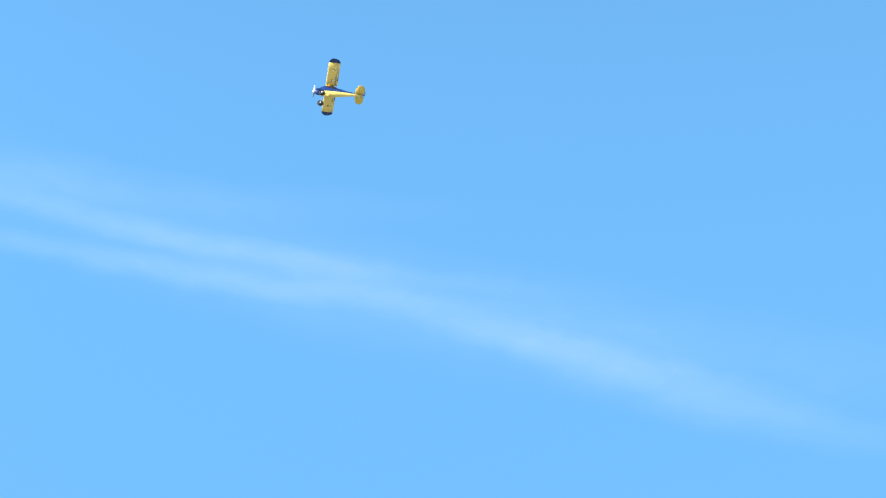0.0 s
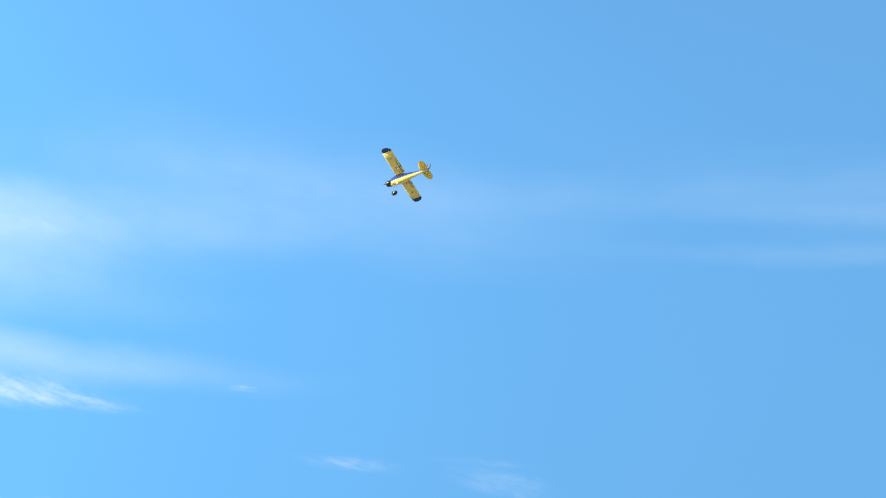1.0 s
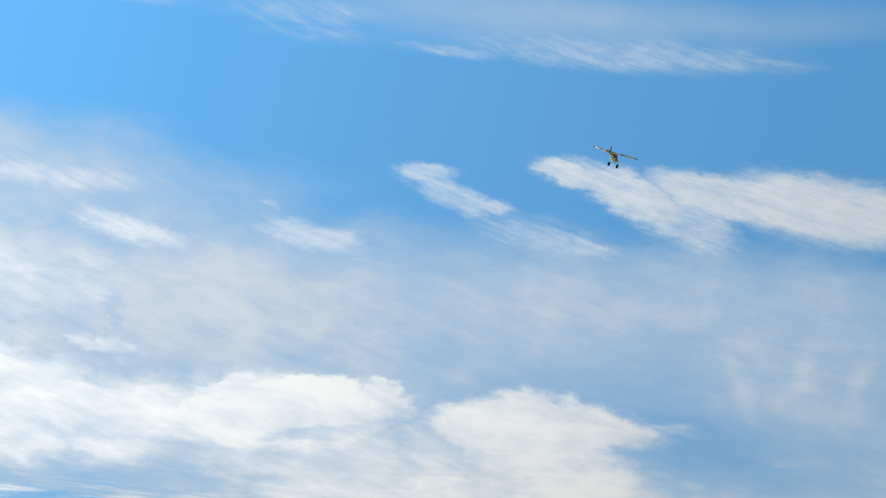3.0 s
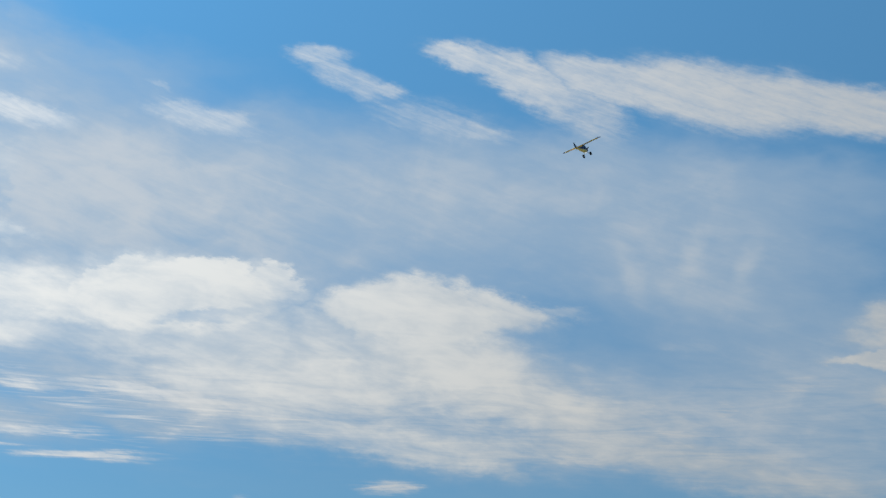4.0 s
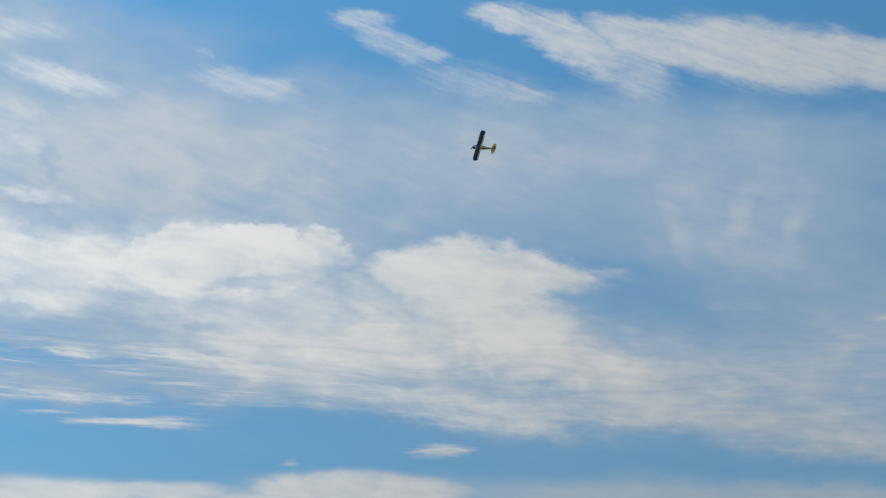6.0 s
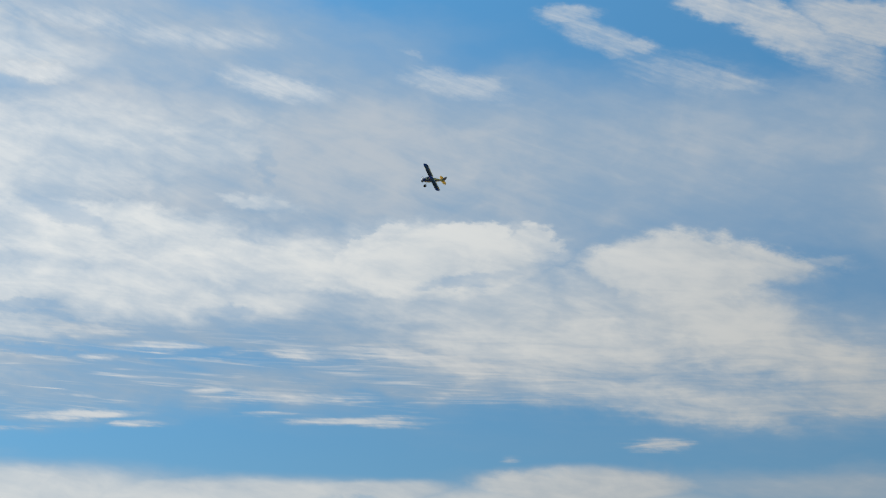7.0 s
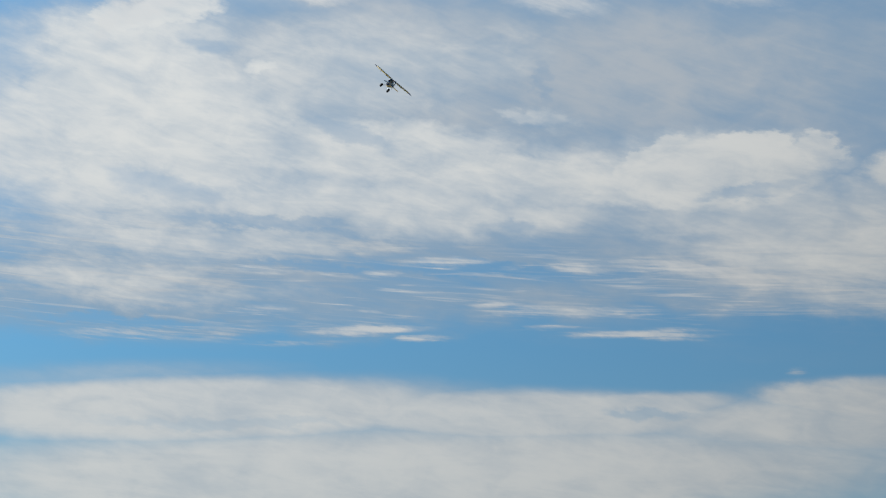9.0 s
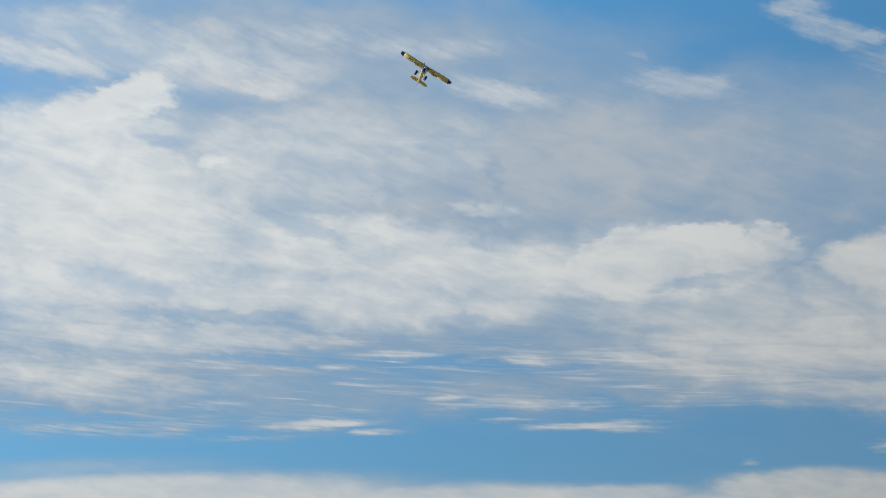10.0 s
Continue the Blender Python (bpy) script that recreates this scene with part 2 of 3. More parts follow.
    # left bank
    bank(48.5, 16.76, 10.14, 4.37, -3, 0.78, 2.0, 1.3)
    bank(49.3, 19.55, 6.08, 2.37, -9, 0.72, 2.0, 1.4)
    bank(47.7, 20.95, 2.62, 1.02, -22, 0.92, 4.0, 1.6)
    bank(49.4, 20.44, 1.09, 1.28, -54, 0.80, 3.0, 1.6)
    bank(50.3, 18.39, 3.64, 2.19, -5, 0.80, 2.0, 1.6)
    bank(39.7, 17.29, 6.25, 1.09, 4, 0.66, 3.0, 1.5)
    bank(35.3, 16.50, 6.24, 1.09, 5, 0.74, 2.4, 1.5)
    bank(41.9, 15.37, 11.47, 1.64, -2, 0.66, 1.6, 1.4)
    bank(39.4, 20.03, 4.43, 1.46, -6, 0.46, 1.6, 1.5)
    bank(44.4, 19.40, 1.14, 0.47, -4, 0.66, 2.0, 1.6)
    bank(35.3, 18.32, 1.53, 0.33, 7, 0.46, 2.0, 1.6)
    bank(28.7, 16.69, 5.22, 1.46, 1, 0.62, 4.0, 1.4)
    bank(27.8, 14.87, 7.70, 1.28, 3, 0.56, 1.6, 1.5)
    bank(46.4, 13.68, 9.39, 1.09, -2, 0.56, 1.6, 1.6)
    bank(49.0, 12.43, 5.32, 0.91, -3, 0.50, 1.6, 2.0)
    bank(48.5, 23.19, 6.23, 1.09, -0, 0.50, 2.0, 1.4)
    wisp(50.5, 22.27, 3.52, 0.66, 5, 0.95, 2.4, 2.0)
    wisp(48.0, 21.25, 2.80, 0.58, -26, 0.85, 4.0, 2.0)
    wisp(49.6, 20.50, 1.08, 0.44, -62, 0.75, 3.0, 2.0)
    wisp(50.9, 22.50, 1.85, 0.26, 1, 0.85, 2.4, 2.0)
    feather(44.4, 22.07, 3.27, 0.47, 1, 0.71, 2.0, 2.0)
    streak(38.0, 23.44, 4.72, 0.29, -2, 0.50, 2.0, 2.0)
    streak(41.6, 23.72, 2.55, 0.26, 1, 0.40, 2.0, 2.0)
    feather(43.9, 23.58, 5.05, 0.62, -1, 0.41, 2.0, 1.6)
    bank(41.3, 16.80, 4.73, 1.64, -0, 0.66, 2.0, 1.5)
    bank(35.1, 16.27, 7.84, 1.64, 0, 0.66, 2.0, 1.5)
    bank(37.8, 19.74, 4.32, 1.64, -23, 0.40, 1.6, 1.5)
    bank(35.0, 18.36, 1.71, 0.29, 1, 0.40, 2.0, 2.0)
    bank(42.1, 19.36, 7.98, 2.73, -7, 0.50, 1.6, 1.4)
    bank(46.2, 22.51, 7.99, 1.28, 1, 0.46, 1.6, 1.4)
    bank(38.1, 15.16, 10.44, 1.28, 0, 0.62, 1.6, 1.4)
    bank(47.2, 12.02, 6.44, 0.55, -3, 0.40, 1.6, 1.6)
    bank(26.0, 15.19, 6.01, 1.64, 5, 0.60, 1.8, 1.4)
    veil(45.9, 11.23, 12.45, 0.84, -4, 0.40)
    veil(32.1, 13.63, 12.85, 0.73, 0, 0.40)
    veil(9.6, 11.44, 8.97, 1.09, 6, 0.40)
    veil(5.9, 13.81, 4.65, 1.64, 3, 0.35)
    # clear gaps
    gap(28.1, 16.09, 2.39, 0.26, -9, 0.40)
    gap(46.3, 19.95, 1.51, 0.47, 3, 0.36)
    gap(35.2, 19.59, 1.10, 0.40, 68, 0.30)
    gap(47.3, 15.42, 2.38, 0.55, 12, 0.28)
    gap(36.9, 13.37, 6.14, 0.33, 1, 0.70)
    gap(42.1, 13.10, 3.51, 0.18, 0, 0.55)
    gap(48.6, 11.13, 4.60, 0.26, -3, 0.70)
    gap(43.7, 14.38, 4.81, 0.26, 2, 0.35)
    gap(28.2, 16.04, 1.67, 0.36, -4, 0.40)
    gap(40.9, 17.60, 2.66, 0.40, 11, 0.36)
    gap(35.8, 14.85, 1.13, 0.29, -1, 0.36)
    gap(37.5, 10.50, 16.19, 0.66, 1, 0.75)
    gap(27.4, 11.56, 7.59, 0.84, 5, 0.70)
    gap(9.7, 9.84, 7.49, 0.40, 3, 0.60)
    gap(29.7, 11.05, 5.32, 0.40, 0, 0.40)
    # low bank
    shelf(45.6, 8.20, 10.93, 1.46, -4, 0.80, 5.0, 1.2)
    shelf(35.2, 8.52, 9.09, 1.13, -1, 0.74, 5.0, 1.2)
    shelf(24.4, 9.37, 3.53, 0.80, 0, 0.80, 6.0, 1.4)
    shelf(25.6, 8.38, 9.16, 1.28, -0, 0.74, 3.0, 1.2)
    shelf(39.1, 6.44, 23.90, 2.37, -3, 0.95, 2.0, 1.2)
    shelf(48.4, 9.33, 7.35, 0.62, -5, 0.36, 2.0, 1.4)
    shelf(24.2, 9.28, 4.15, 0.77, -0, 0.80, 6.0, 1.4)
    shelf(31.2, 9.05, 4.16, 0.58, -2, 0.70, 4.0, 1.4)
    shelf(14.2, 9.19, 12.53, 0.66, 1, 0.40, 2.0, 1.4)
    gap(31.2, 8.84, 1.64, 0.29, 0, 0.25)
    gap(44.7, 8.00, 5.36, 0.26, -2, 0.12)


cloud_masses()

puff = grain(5.0, 1.7, 0.95, 7, 0.58, 0.4)
broad = grain(8.0, 6.0, 2.4, 4, 0.5, 0.4)
fibre = grain(19.0, 2.8, 0.28, 6, 0.6, 0.5)
ripple = grain(14.0, 0.42, 0.13, 4, 0.6, 0.6)
drawn_out = grain(2.5, 4.2, 0.62, 6, 0.6, 1.0)  # streaks along the wind
strand = grain(0.8, 3.6, 0.19, 5, 0.55, 0.9)
thread = grain(0.5, 2.4, 0.14, 5, 0.6, 1.0)


def centred(*pairs):
    """A sum of noises about their middle, each with its share."""
    total = 0.0
    for noise, share in pairs:
        total = calc("MULTIPLY_ADD", noise, share, calc("ADD", total, -share / 2))
    return total


low = calc("MULTIPLY", ramp(elevation, 15.5, 13.0), ramp(elevation, 9.2, 10.6, 0.1, 1.0))  # nearer the horizon the cloud is drawn into long lines
open_sky = calc("SUBTRACT", 1.0, calc("MULTIPLY", cover["gap"], ramp(drawn_out, 0.25, 0.55, 0.55, 1.0)), clamp=True)

lines = calc("MULTIPLY", centred((drawn_out, 1.0), (thread, 0.35)), calc("MULTIPLY_ADD", low, 0.95, 0.15))
bank_room = ramp(cover["bank"], 0.0, 0.35)
bank_noise = calc("MULTIPLY", calc("ADD", centred((puff, 0.36), (broad, 0.28), (fibre, 0.16)), calc("MULTIPLY", lines, 0.6)), ramp(elevation, 8.5, 11.5, 0.4, 1.0))
bank_density = calc("MULTIPLY_ADD", bank_noise, bank_room, cover["bank"])
bank_cover = calc("MULTIPLY", ramp(bank_density, -0.06, 0.84), open_sky)

wisp_room = ramp(cover["wisp"], 0.0, 0.35)
wisp_noise = calc("ADD", centred((fibre, 0.75), (ripple, 0.36), (puff, 0.6)), calc("MULTIPLY", centred((thread, 2.0)), low))
wisp_density = calc("MULTIPLY_ADD", wisp_noise, wisp_room, cover["wisp"])
stray = calc("MULTIPLY", calc("MULTIPLY", ramp(strand, 0.50, 0.80), low), calc("MULTIPLY", ramp(azimuth, 18.0, 27.0, 0.0, 1.0), ramp(cover["veil"], 0.05, 0.5)))  # bright threads in the drawn-out cloud
wisp_cover = calc("MAXIMUM", ramp(wisp_density, 0.0, 1.32), stray)

veil_grain = calc("ADD", 0.95, calc("ADD", centred((broad, 1.1), (puff, 0.6), (fibre, 0.3)), calc("MULTIPLY", lines, 1.7)))
veil_depth = calc("MULTIPLY", calc("MULTIPLY", cover["veil"], calc("MAXIMUM", veil_grain, 0.0)), open_sky)
haze = calc("ADD", 0.05, ramp(elevation, 15.0, 8.0, 0.0, 0.14))  # thin everywhere, thicker low down
veil_cover = calc("SUBTRACT", 1.0, calc("EXPONENT", calc("MULTIPLY", calc("ADD", veil_depth, haze), -2.05)), clamp=True)

# the rest of the sky, round about, has the same broken cloud
beyond = ramp(calc("ABSOLUTE", calc("SUBTRACT", azimuth, 2.0)), 58.0, 90.0)
far_cover = calc("MULTIPLY", ramp(broad, 0.42, 0.7), beyond)

clear = calc("MULTIPLY", calc("SUBTRACT", 1.0, calc("MULTIPLY", veil_cover, 0.85)), calc("SUBTRACT", 1.0, calc("MULTIPLY", bank_cover, 0.93)))
clear = calc("MULTIPLY", clear, calc("SUBTRACT", 1.0, calc("MULTIPLY", wisp_cover, 0.92)))
clear = calc("MULTIPLY", clear, calc("SUBTRACT", 1.0, calc("MULTIPLY", far_cover, 0.7)))
cloudy = calc("SUBTRACT", 1.0, clear, clamp=True)

sun_way = ray(SUN_AZIMUTH, SUN_ELEVATION)
toward_sun = vec("DOT_PRODUCT", way, tuple(sun_way))
glow = ramp(toward_sun, 0.0, 0.72, 0.86, 1.50)
swell = calc("ADD", 0.5, centred((puff, 0.55), (broad, 0.45), (drawn_out, 0.35), (fibre, 0.12)))
bank_tone = blend(ramp(calc("MULTIPLY_ADD", bank_density, 0.22, swell), 0.40, 0.86), (0.43, 0.475, 0.51, 1.0), (0.575, 0.588, 0.58, 1.0))
veil_tone = blend(ramp(calc("ADD", veil_depth, centred((puff, 1.6), (broad, 1.6), (fibre, 0.6))), 0.3, 2.4), (0.35, 0.435, 0.52, 1.0), (0.515, 0.54, 0.555, 1.0))
cloud_tone = blend(bank_cover, veil_tone, bank_tone)
cloud_tone = blend(wisp_cover, cloud_tone, (0.52, 0.54, 0.55, 1.0))
lit = calc("MAXIMUM", bank_cover, wisp_cover)
glow_share = calc("MULTIPLY_ADD", calc("SUBTRACT", glow, 1.0), calc("MULTIPLY_ADD", lit, 0.8, 0.2), 1.0)
cloud_light = vec("MULTIPLY", cloud_tone, combine(glow_share, glow_share, glow_share))

air = nodes.new("ShaderNodeTexSky")
air.sky_type, air.sun_disc = "NISHITA", False
air.sun_elevation, air.sun_rotation = radians(SUN_ELEVATION), radians(-SUN_AZIMUTH)
air.air_density, air.dust_density, air.ozone_density = 1.0, 0.1, 6.0
AIR = 0.185
blue = vec("MULTIPLY", air.outputs[0], (AIR * 0.55, AIR * 1.06, AIR * 1.03))

back = nodes.new("ShaderNodeBackground")
# light is dimmed on its long way near the horizon
thick_air = ramp(elevation, 4.0, 22.0, 0.80, 1.0)
thick_blue = ramp(elevation, 6.0, 40.0, 0.45, 1.07)
far_light = vec("MULTIPLY", cloud_light, combine(thick_air, thick_air, thick_air))
side_on = calc("EXPONENT", calc("MULTIPLY", calc("SUBTRACT", calc("MINIMUM", azimuth, 60.0), 16.0), 0.0078))  # deeper blue away from the sun
far_blue = vec("MULTIPLY", blue, vec("MULTIPLY", combine(thick_blue, calc("MULTIPLY", thick_blue, ramp(elevation, 8.0, 30.0, 0.99, 1.03)), calc("MULTIPLY", thick_blue, ramp(elevation, 8.0, 30.0, 1.045, 1.0))), combine(side_on, side_on, side_on)))
links.new(blend(cloudy, far_blue, far_light), back.inputs["Color"])
links.new(back.outputs[0], nodes.new("ShaderNodeOutputWorld").inputs["Surface"])

sun = new("sun", bpy.data.lights.new("sun", "SUN"))
sun.data.energy, sun.data.angle, sun.data.color = 4.6, radians(0.53), (1.0, 0.94, 0.85)
sun.matrix_world = look((0, 0, 60), Vector((0, 0, 60)) - 10 * sun_way)


# ---- materials ----
def material(name, colour, rough=0.5, second=None, scale=8.0, bump=0.0, translucent=0.0, metal=0.0, coat=0.0):
    """A surface whose colour and roughness vary at two sizes, in the object's own space."""
    m = bpy.data.materials.new(name)
    m.use_nodes = True
    n, l = m.node_tree.nodes, m.node_tree.links
    shader = n["Principled BSDF"]
    place = n.new("ShaderNodeTexCoord")
    big, fine = n.new("ShaderNodeTexNoise"), n.new("ShaderNodeTexNoise")
    big.inputs["Scale"].default_value, fine.inputs["Scale"].default_value = scale, scale * 14
    for t in (big, fine):
        l.new(place.outputs["Object"], t.inputs["Vector"])
        t.inputs["Detail"].default_value = 4
    both = n.new("ShaderNodeMath")
    both.operation = "MULTIPLY_ADD"
    both.inputs[1].default_value = 0.45
    l.new(fine.outputs["Fac"], both.inputs[0])
    half = n.new("ShaderNodeMath")
    half.operation, half.inputs[1].default_value = "MULTIPLY", 0.55
    l.new(big.outputs["Fac"], half.inputs[0]), l.new(half.outputs[0], both.inputs[2])
    mix = n.new("ShaderNodeMix")
    mix.data_type = "RGBA"
    mix.inputs["A"].default_value = (*colour, 1)
    mix.inputs["B"].default_value = (*(second or [c * 0.72 for c in colour]), 1)
    l.new(both.outputs[0], mix.inputs["Factor"]), l.new(mix.outputs["Result"], shader.inputs["Base Color"])
    gloss = n.new("ShaderNodeMapRange")
    gloss.inputs["To Min"].default_value, gloss.inputs["To Max"].default_value = max(rough - 0.1, 0.03), min(rough + 0.12, 1)
    l.new(both.outputs[0], gloss.inputs["Value"]), l.new(gloss.outputs[0], shader.inputs["Roughness"])
    shader.inputs["Metallic"].default_value, shader.inputs["Coat Weight"].default_value = metal, coat
    if bump:
        b = n.new("ShaderNodeBump")
        b.inputs["Strength"].default_value, b.inputs["Distance"].default_value = bump, 0.004
        l.new(both.outputs[0], b.inputs["Height"]), l.new(b.outputs[0], shader.inputs["Normal"])
    if translucent:
        thin, add = n.new("ShaderNodeBsdfTranslucent"), n.new("ShaderNodeMixShader")
        l.new(mix.outputs["Result"], thin.inputs["Color"])
        add.inputs[0].default_value = translucent
        l.new(shader.outputs[0], add.inputs[1]), l.new(thin.outputs[0], add.inputs[2])
        l.new(add.outputs[0], n["Material Output"].inputs["Surface"])
    return m


YELLOW = material("yellow foam skin", (0.90, 0.66, 0.19), 0.42, (0.85, 0.60, 0.16), 5.0, 0.15, 0.06)
THIN_YELLOW = material("thin yellow foam sheet", (0.92, 0.68, 0.16), 0.45, (0.87, 0.61, 0.13), 6.0, 0.15, 0.42)
NAVY = material("navy blue paint", (0.006, 0.036, 0.18), 0.5, (0.004, 0.027, 0.135), 6.0, 0.1)
GREY_BLUE = material("grey-blue painted foam", (0.13, 0.16, 0.21), 0.5, (0.09, 0.11, 0.16), 7.0, 0.1)
WHITE = material("white plastic", (0.82, 0.82, 0.80), 0.3, (0.74, 0.74, 0.72), 10.0)
PALE = material("pale grey nylon", (0.50, 0.50, 0.50), 0.4, (0.42, 0.42, 0.42), 10.0)
BLACK = material("black rubber", (0.010, 0.011, 0.016), 0.8, (0.018, 0.018, 0.022), 20.0, 0.4)
DARK = material("dark plastic", (0.03, 0.03, 0.035), 0.45, (0.05, 0.05, 0.055), 20.0)
WINDOW = material("tinted cabin plastic", (0.015, 0.02, 0.035), 0.25, (0.02, 0.028, 0.045), 5.0, coat=0.15)
BROWN = material("dark brown film", (0.045, 0.032, 0.022), 0.4, (0.03, 0.022, 0.016), 8.0)
STEEL = material("sprung steel wire", (0.45, 0.45, 0.46), 0.35, (0.32, 0.32, 0.33), 30.0, metal=1.0)
GRASS = material("pale dry field grass", (0.29, 0.27, 0.20), 0.9, (0.23, 0.22, 0.16), 0.02, 0.0)


# ---- mesh tools ----
def part(name, bm, mat, parent, label="", smooth=True):
    """Links a bmesh as one mesh object under a thing or a part."""
    bmesh.ops.recalc_face_normals(bm, faces=bm.faces)
    mesh = bpy.data.meshes.new(name)
    bm.to_mesh(mesh)
    bm.free()
    mesh.materials.append(mat)
    for f in mesh.polygons:
        f.use_smooth = smooth
    ob = new(name, mesh)
    if parent:
        ob.parent = parent
    return tagged(ob, label) if label else ob


def loft(rings, closed=True):
    """A skin over rings of equal length, with capped ends."""
    bm = bmesh.new()
    made = [[bm.verts.new(p) for p in ring] for ring in rings]
    for a, b in zip(made, made[1:]):
        for i in range(len(a)):
            j = (i + 1) % len(a)
            bm.faces.new((a[i], a[j], b[j], b[i]))
    bm.faces.new(made[0][::-1]), bm.faces.new(made[-1])
    return bm


def rounded(x, width, low, high, n=20, power=3.0):
    """A rounded box section of a fuselage at x."""
    ring = []
    for i in range(n):
        a = 2 * math.pi * i / n
        c, s = math.cos(a), math.sin(a)
        r = (abs(c) ** power + abs(s) ** power) ** (-1 / power)
        ring.append((x, width / 2 * c * r, (low + high) / 2 + (high - low) / 2 * s * r))
    return ring


def airfoil(y, front, rear, z, thick, from_=0.0, to=1.0, n=9):
    """A wing section at y: flat-bottomed, between two shares of the chord."""
    def skin(s, top):
        h = 5 * thick * (0.2969 * math.sqrt(s) - 0.126 * s - 0.3516 * s * s + 0.2843 * s ** 3 - 0.1015 * s ** 4)
        return h * 1.35 if top else -h * 0.5
    chord = front - rear
    shares = [from_ + (to - from_) * (0.5 - 0.5 * math.cos(math.pi * i / n)) for i in range(n + 1)]
    over = [(front - chord * s, y, z + chord * (skin(s, True) + 0.003)) for s in shares]
    under = [(front - chord * s, y, z + chord * (skin(s, False) - 0.003)) for s in reversed(shares)]
    return over + under


def tube(points, radius, n=8):
    rings = []
    for i, p in enumerate(points):
        p = Vector(p)
        d = (Vector(points[min(i + 1, len(points) - 1)]) - Vector(points[max(i - 1, 0)])).normalized()
        side = d.cross(Vector((0.3, 0.2, 1.0))).normalized()
        up = side.cross(d)
        rings.append([p + radius * (math.cos(2 * math.pi * k / n) * side + math.sin(2 * math.pi * k / n) * up) for k in range(n)])
    return loft(rings)


def spun(profile, centre, axis, n=24):
    """A body of revolution: a profile of (along, radius) about an axis through centre."""
    axis = Vector(axis).normalized()
    side = axis.orthogonal().normalized()
    up = axis.cross(side)
    c = Vector(centre)
    return loft([[c + axis * h + r * (math.cos(2 * math.pi * k / n) * side + math.sin(2 * math.pi * k / n) * up) for k in range(n)] for h, r in profile])


def plate(outline, axis, thick, bulge=0.5):
    """A thin sheet with a rounded rim: the outline (pairs) set upright (axis 1, at y) or lying (axis 2, at z)."""
    cx = sum(p[0] for p in outline) / len(outline)
    cy = sum(p[1] for p in outline) / len(outline)

    def ring(shrink, off):
        pts = [(cx + (a - cx) * shrink, cy + (b - cy) * shrink) for a, b in outline]
        return [(a, off, b) if axis == 1 else (a, b, off) for a, b in pts]
    t = thick / 2
    return loft([ring(0.93, -t), ring(0.985, -t * 0.7), ring(1.0, 0.0), ring(0.985, t * 0.7), ring(0.93, t)])


def box(centre, size, bevel=0.0):
    bm = bmesh.new()
    bmesh.ops.create_cube(bm, size=1.0)
    for v in bm.verts:
        v.co = Vector(centre) + Vector((v.co.x * size[0], v.co.y * size[1], v.co.z * size[2]))
    if bevel:
        bmesh.ops.bevel(bm, geom=list(bm.edges), offset=bevel, segments=2, affect="EDGES")
    return bm


# ---- the ground, out of view below ----
def ground():
    bm = bmesh.new()
    rings = [0.0, 40.0, 200.0, 900.0, 4200.0]
    centre = bm.verts.new((0, 0, 0))
    last = None
    for r in rings[1:]:
        ring = [bm.verts.new((r * math.cos(2 * math.pi * k / 48), r * math.sin(2 * math.pi * k / 48), 0.0)) for k in range(48)]
        for k in range(48):
            j = (k + 1) % 48
            if last is None:
                bm.faces.new((centre, ring[k], ring[j]))
            else:
                bm.faces.new((last[k], ring[k], ring[j], last[j]))
        last = ring
    ob = part("ground", bm, GRASS, None, "open field of dry grass under the flying model", smooth=False)
    tagged(ob, category="ground", kind="structure")


ground()


# ---- the model airplane ----
WING_Z, CHORD_FRONT, CHORD_REAR, PANEL = 0.118, 0.110, -0.105, 0.60


